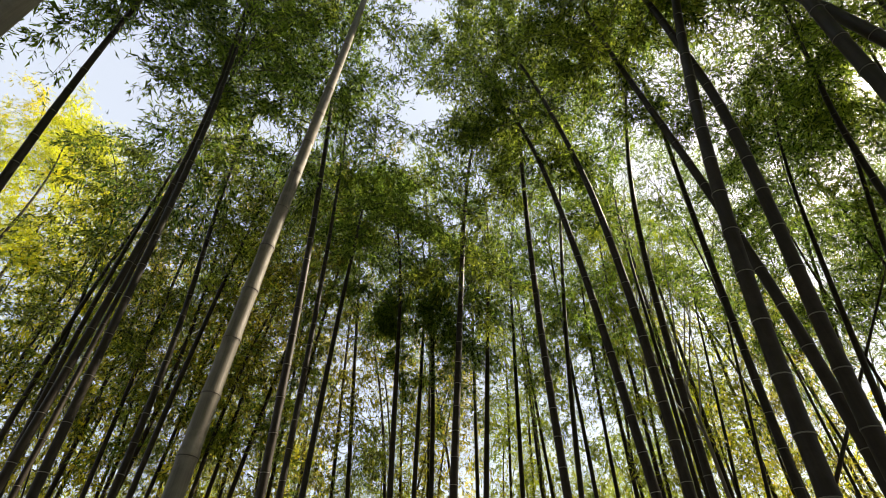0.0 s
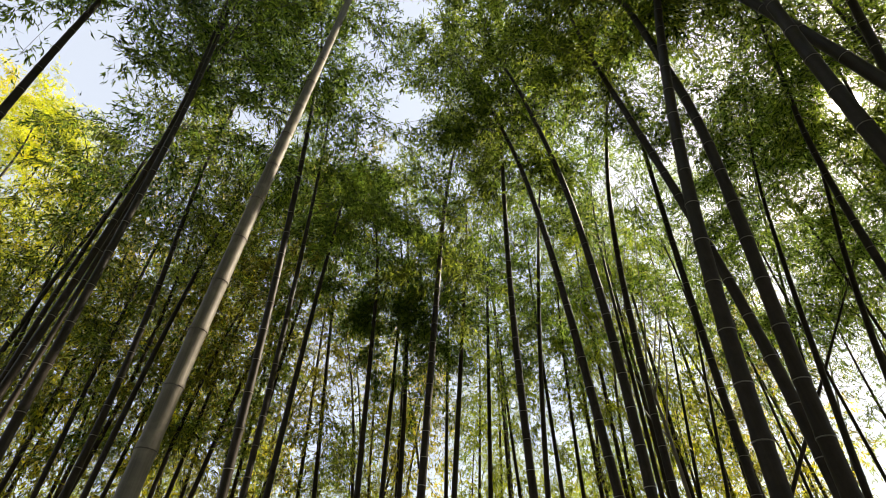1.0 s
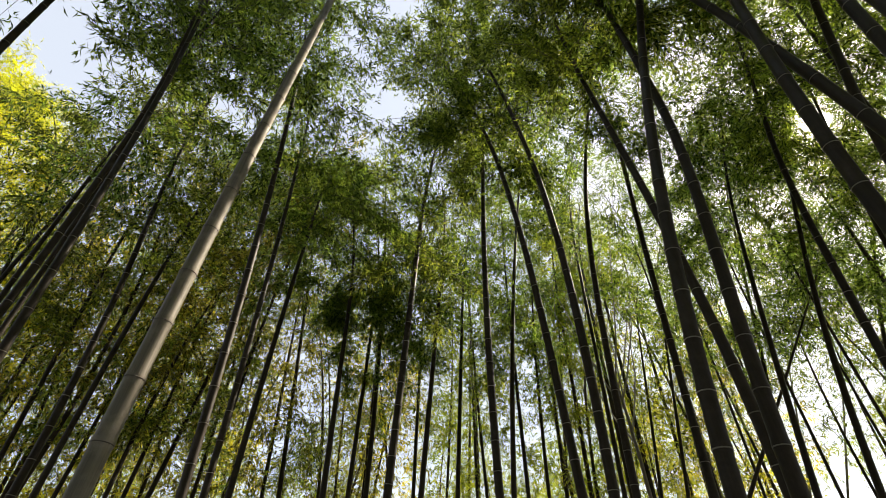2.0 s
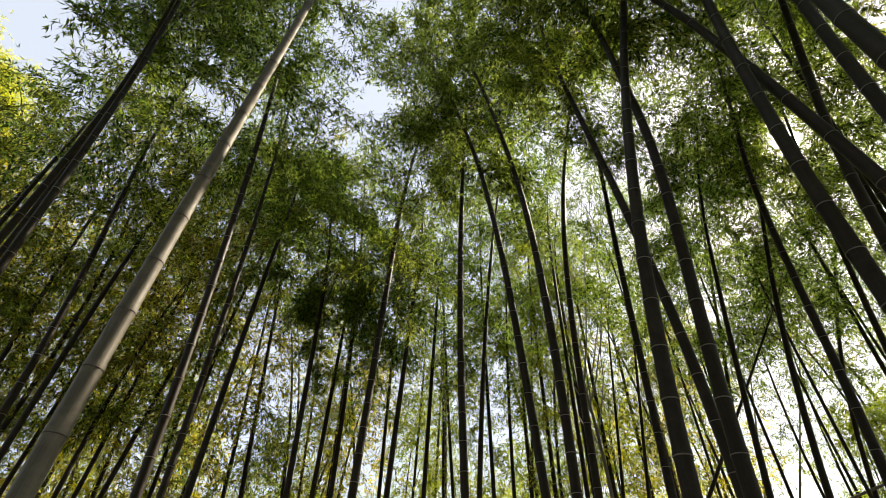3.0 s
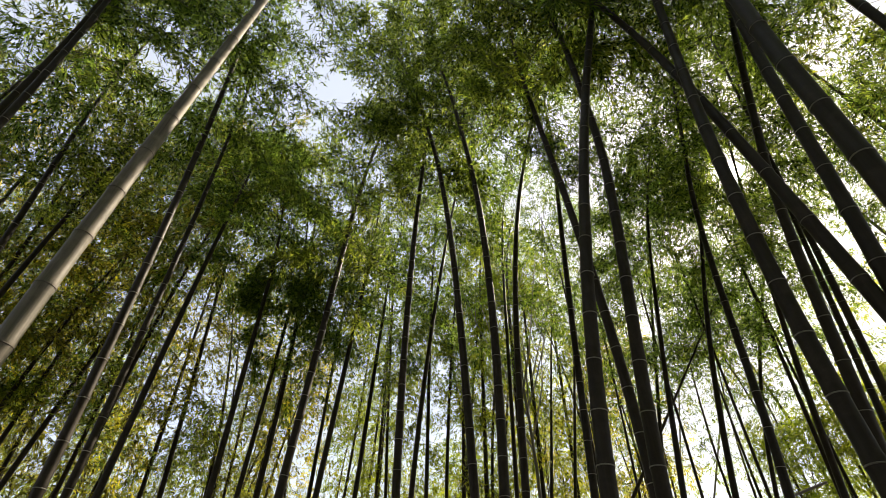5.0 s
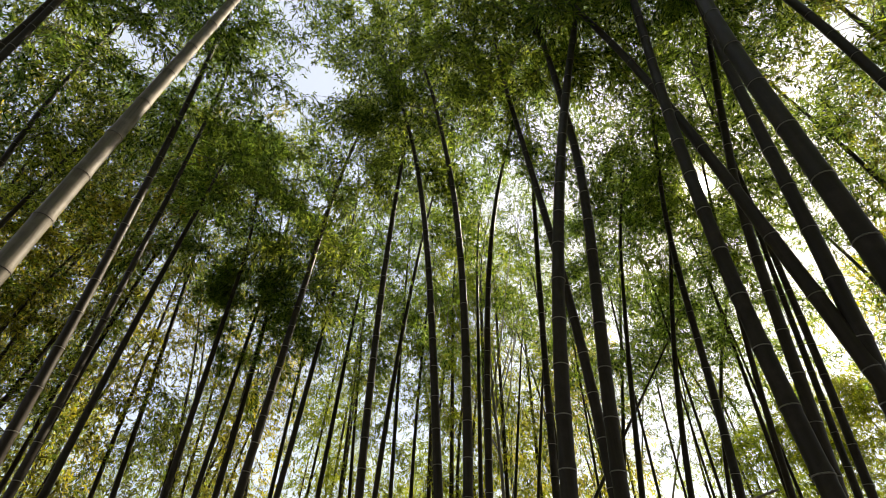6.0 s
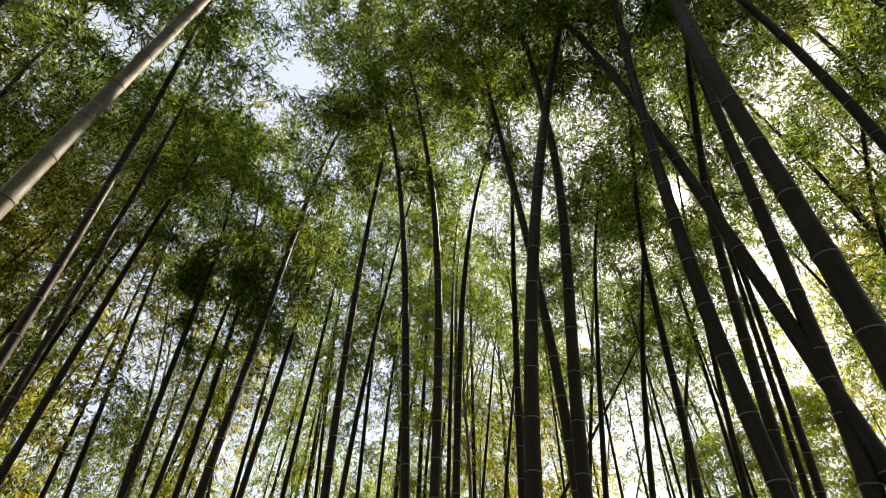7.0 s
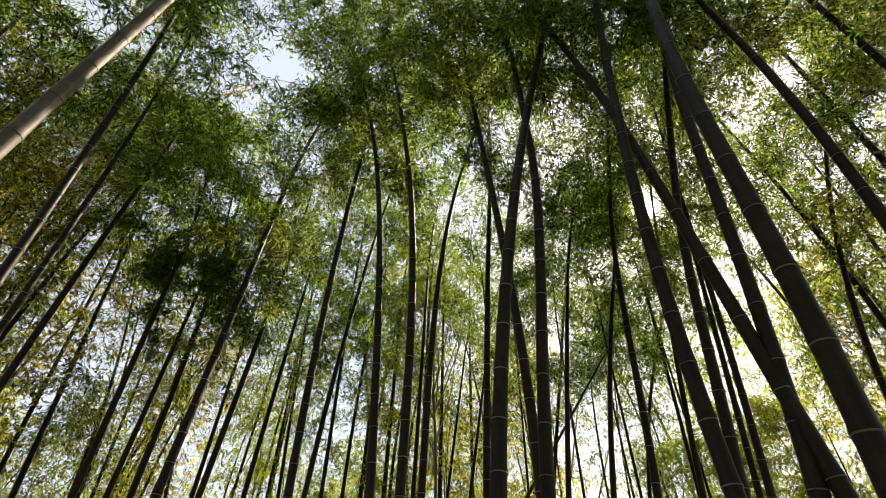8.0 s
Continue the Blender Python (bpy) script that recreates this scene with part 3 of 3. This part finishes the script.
def thicket(name, label, spots, leaf_len, per_branch, fan, material, clear):
    """Many stems with their foliage that cannot be counted, as one object."""
    root, parts = new(name), {"stems": [], "foliage": []}
    for x, y, height, crown_from in spots:
        base = np.array([x, y, -0.05])
        turn, bend = rng.uniform(0, 6.28), rng.uniform(0.4, 1.4)

        def line(z):
            b = bend * np.clip(z / height - 0.35, 0, None) ** 2 * 2.2
            return np.stack([np.cos(turn) * b, np.sin(turn) * b, z - 0.12 * b], 1)

        nodes = node_heights(height)
        lines, ln = branch_lines(line, height, nodes, crown_from, 1.7)
        v, f, tl = crown_of(lines, ln, per_branch, fan, leaf_len, base, 0.35, clear)
        parts["foliage"].append((v + base, f))
        zs = np.linspace(0, height, 9)
        parts["stems"].append(tuple(a + (base if n == 0 else 0) for n, a in enumerate(tubes(line(zs)[None], stem_radius(zs, 0.1, height)[None], 6))))
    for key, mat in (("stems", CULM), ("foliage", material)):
        at, vs, fs = 0, [], []
        for v, f in parts[key]:
            vs.append(v)
            fs.append(f + at)
            at += len(v)
        tagged(part(key, mesh_of(key, np.concatenate(vs), np.concatenate(fs), mat), root), kind="stuff")
    tagged(root, label, "bamboo", kind="stuff")


def far_grove():
    far = [far_variant(rng.uniform(0, 6.28), h, c, d, dry, 1.7, 22, 5, 0.15) for h, c, d, dry in
           [(12.5, 5.0, 0.10, "fresh"), (11.0, 4.2, 0.09, "olive"), (13.5, 5.5, 0.11, "fresh"), (12.0, 4.5, 0.10, True), (10.5, 3.6, 0.08, "fresh")]]
    mid = [far_variant(rng.uniform(0, 6.28), h, c, d, dry, 1.7, 40, 7, 0.115) for h, c, d, dry in
           [(12.5, 5.2, 0.09, "olive"), (11.5, 4.6, 0.085, "olive"), (13.0, 5.6, 0.10, False), (12.0, 5.0, 0.09, "fresh")]]
    sparse = [far_variant(rng.uniform(0, 6.28), 11.0, 5.5, 0.07, False, 1.6, 18, 6, 0.1)]
    placed, used = [(4.5, 8.7)], set()

    def spots(count, least, most, near, deep, thin=-1, tall=12.0):
        made = []
        for attempt in range(count * 40):
            if len(made) == count:
                break
            be, di = rng.uniform(least, most), near + deep * rng.uniform()
            x, y = di * math.sin(radians(be)), di * math.cos(radians(be))
            el = math.degrees(math.atan2(tall - 1.6, di))
            if any((x - a) ** 2 + (y - b) ** 2 < 0.8 for a, b in placed):
                continue
            if di < 14 and (42 < be < 57 and thin < 0 or abs(be - 60.6) < math.degrees(2.0 / di)):
                continue
            if be < -44 and di < 15.5:
                continue
            if di < 15 and in_chink(np.array([[x, y, h] for h in (6.0, 8.0, 10.0, 12.0)]), 1.3, STEM_CHINKS).any():
                continue
            if any(abs(be - b0) < r * 0.7 + (2.0 if b0 < 0 else 0.0) and el > e0 - r - 3 for b0, e0, r in OPENINGS if e0 < 29 and r > 2.7):
                continue
            placed.append((x, y))
            made.append((x, y))
        return made

    def plant(kinds, where):
        for x, y in where:
            fresh = [k for k in kinds if k.name not in used]
            k = fresh[0] if fresh else kinds[int(rng.integers(0, len(kinds)))]
            if k.name not in used:
                used.add(k.name)
                k.location = (x, y, -0.05)
            else:
                copy_thing(k, pose(x, y, -0.05, rng.normal(0, 2.5), rng.normal(0, 2.5), rng.uniform(0, 360)))

    plant(mid[:3], spots(10, -44, 0, 8.5, 6.0))       # dense and dark
    plant(mid, spots(3, 2, 22, 8.5, 6))
    plant(mid, spots(3, 22, 36, 9.5, 5) + spots(5, 36.5, 44, 8.5, 5) + spots(6, 62, 92, 7.0, 5))
    plant(far[1:2], spots(5, 58, 76, 10.5, 3, 1))
    plant(sparse, spots(11, 40, 58, 8.5, 6.5, 1))
    plant(far[1:2] + far[1:2] + far[3:4], spots(30, -62, 0, 11, 7))
    plant(far, spots(6, 0, 26, 13, 7))
    plant(far, spots(7, 26, 43, 13, 7) + spots(9, 56, 102, 12, 7))
    low = [far_variant(rng.uniform(0, 6.28), h, 1.8, 0.045, leaf, 1.5, 22, 6, 0.12) for h, leaf in ((7.6, "fresh"), (6.6, "fresh"), (7.8, "olive"), (7.0, "olive"))]
    plant(low[2:], spots(20, -58, -8, 12, 8, tall=7.8))
    plant(low[:2], spots(10, -8, 20, 12, 8, tall=7.8) + spots(14, 20, 66, 12.5, 8, tall=7.8))
    rise = lambda where, low, high, lift: [(x, y, rng.uniform(low, high), rng.uniform(2.5, 4.5) * lift) for x, y in where]
    thicket("bamboo_thicket", "distant thicket of light green bamboos", rise(spots(32, -66, 0, 17, 14) + spots(18, 0, 106, 19, 14), 7, 12, 0.7), 0.2, 14, 5, LEAF_SUN_TINT, True)
    thicket("bamboo_thicket", "far thicket of tall yellow green bamboos", rise(spots(16, -66, 0, 26, 16) + spots(14, 0, 106, 26, 16), 9, 14, 0.7), 0.24, 14, 5, LEAF_SUN_TINT, True)
    # added out of view: keeps skylight from behind off the stems
    thicket("bamboo_thicket", "unseen thicket of bamboos added behind the walker to block skylight", rise(spots(110, 116, 275, 3.6, 11), 11, 13, 1.4), 0.3, 8, 4, LEAF, False)


far_grove()
# slender leafy ones that close the far side between the thick stems
for be, di, hi, start in ((34.8, 9.2, 12.5, 5.8), (38.5, 10.2, 12.5, 5.6), (44.2, 9.6, 12.0, 6.0), (49.8, 9.0, 11.5, 5.8), (56.0, 9.8, 11.0, 5.4)):
    bamboo(be, di, 0.055, hi, start, (0, 0.01, 0, 0), 2.0, 7.0, per_branch=26)
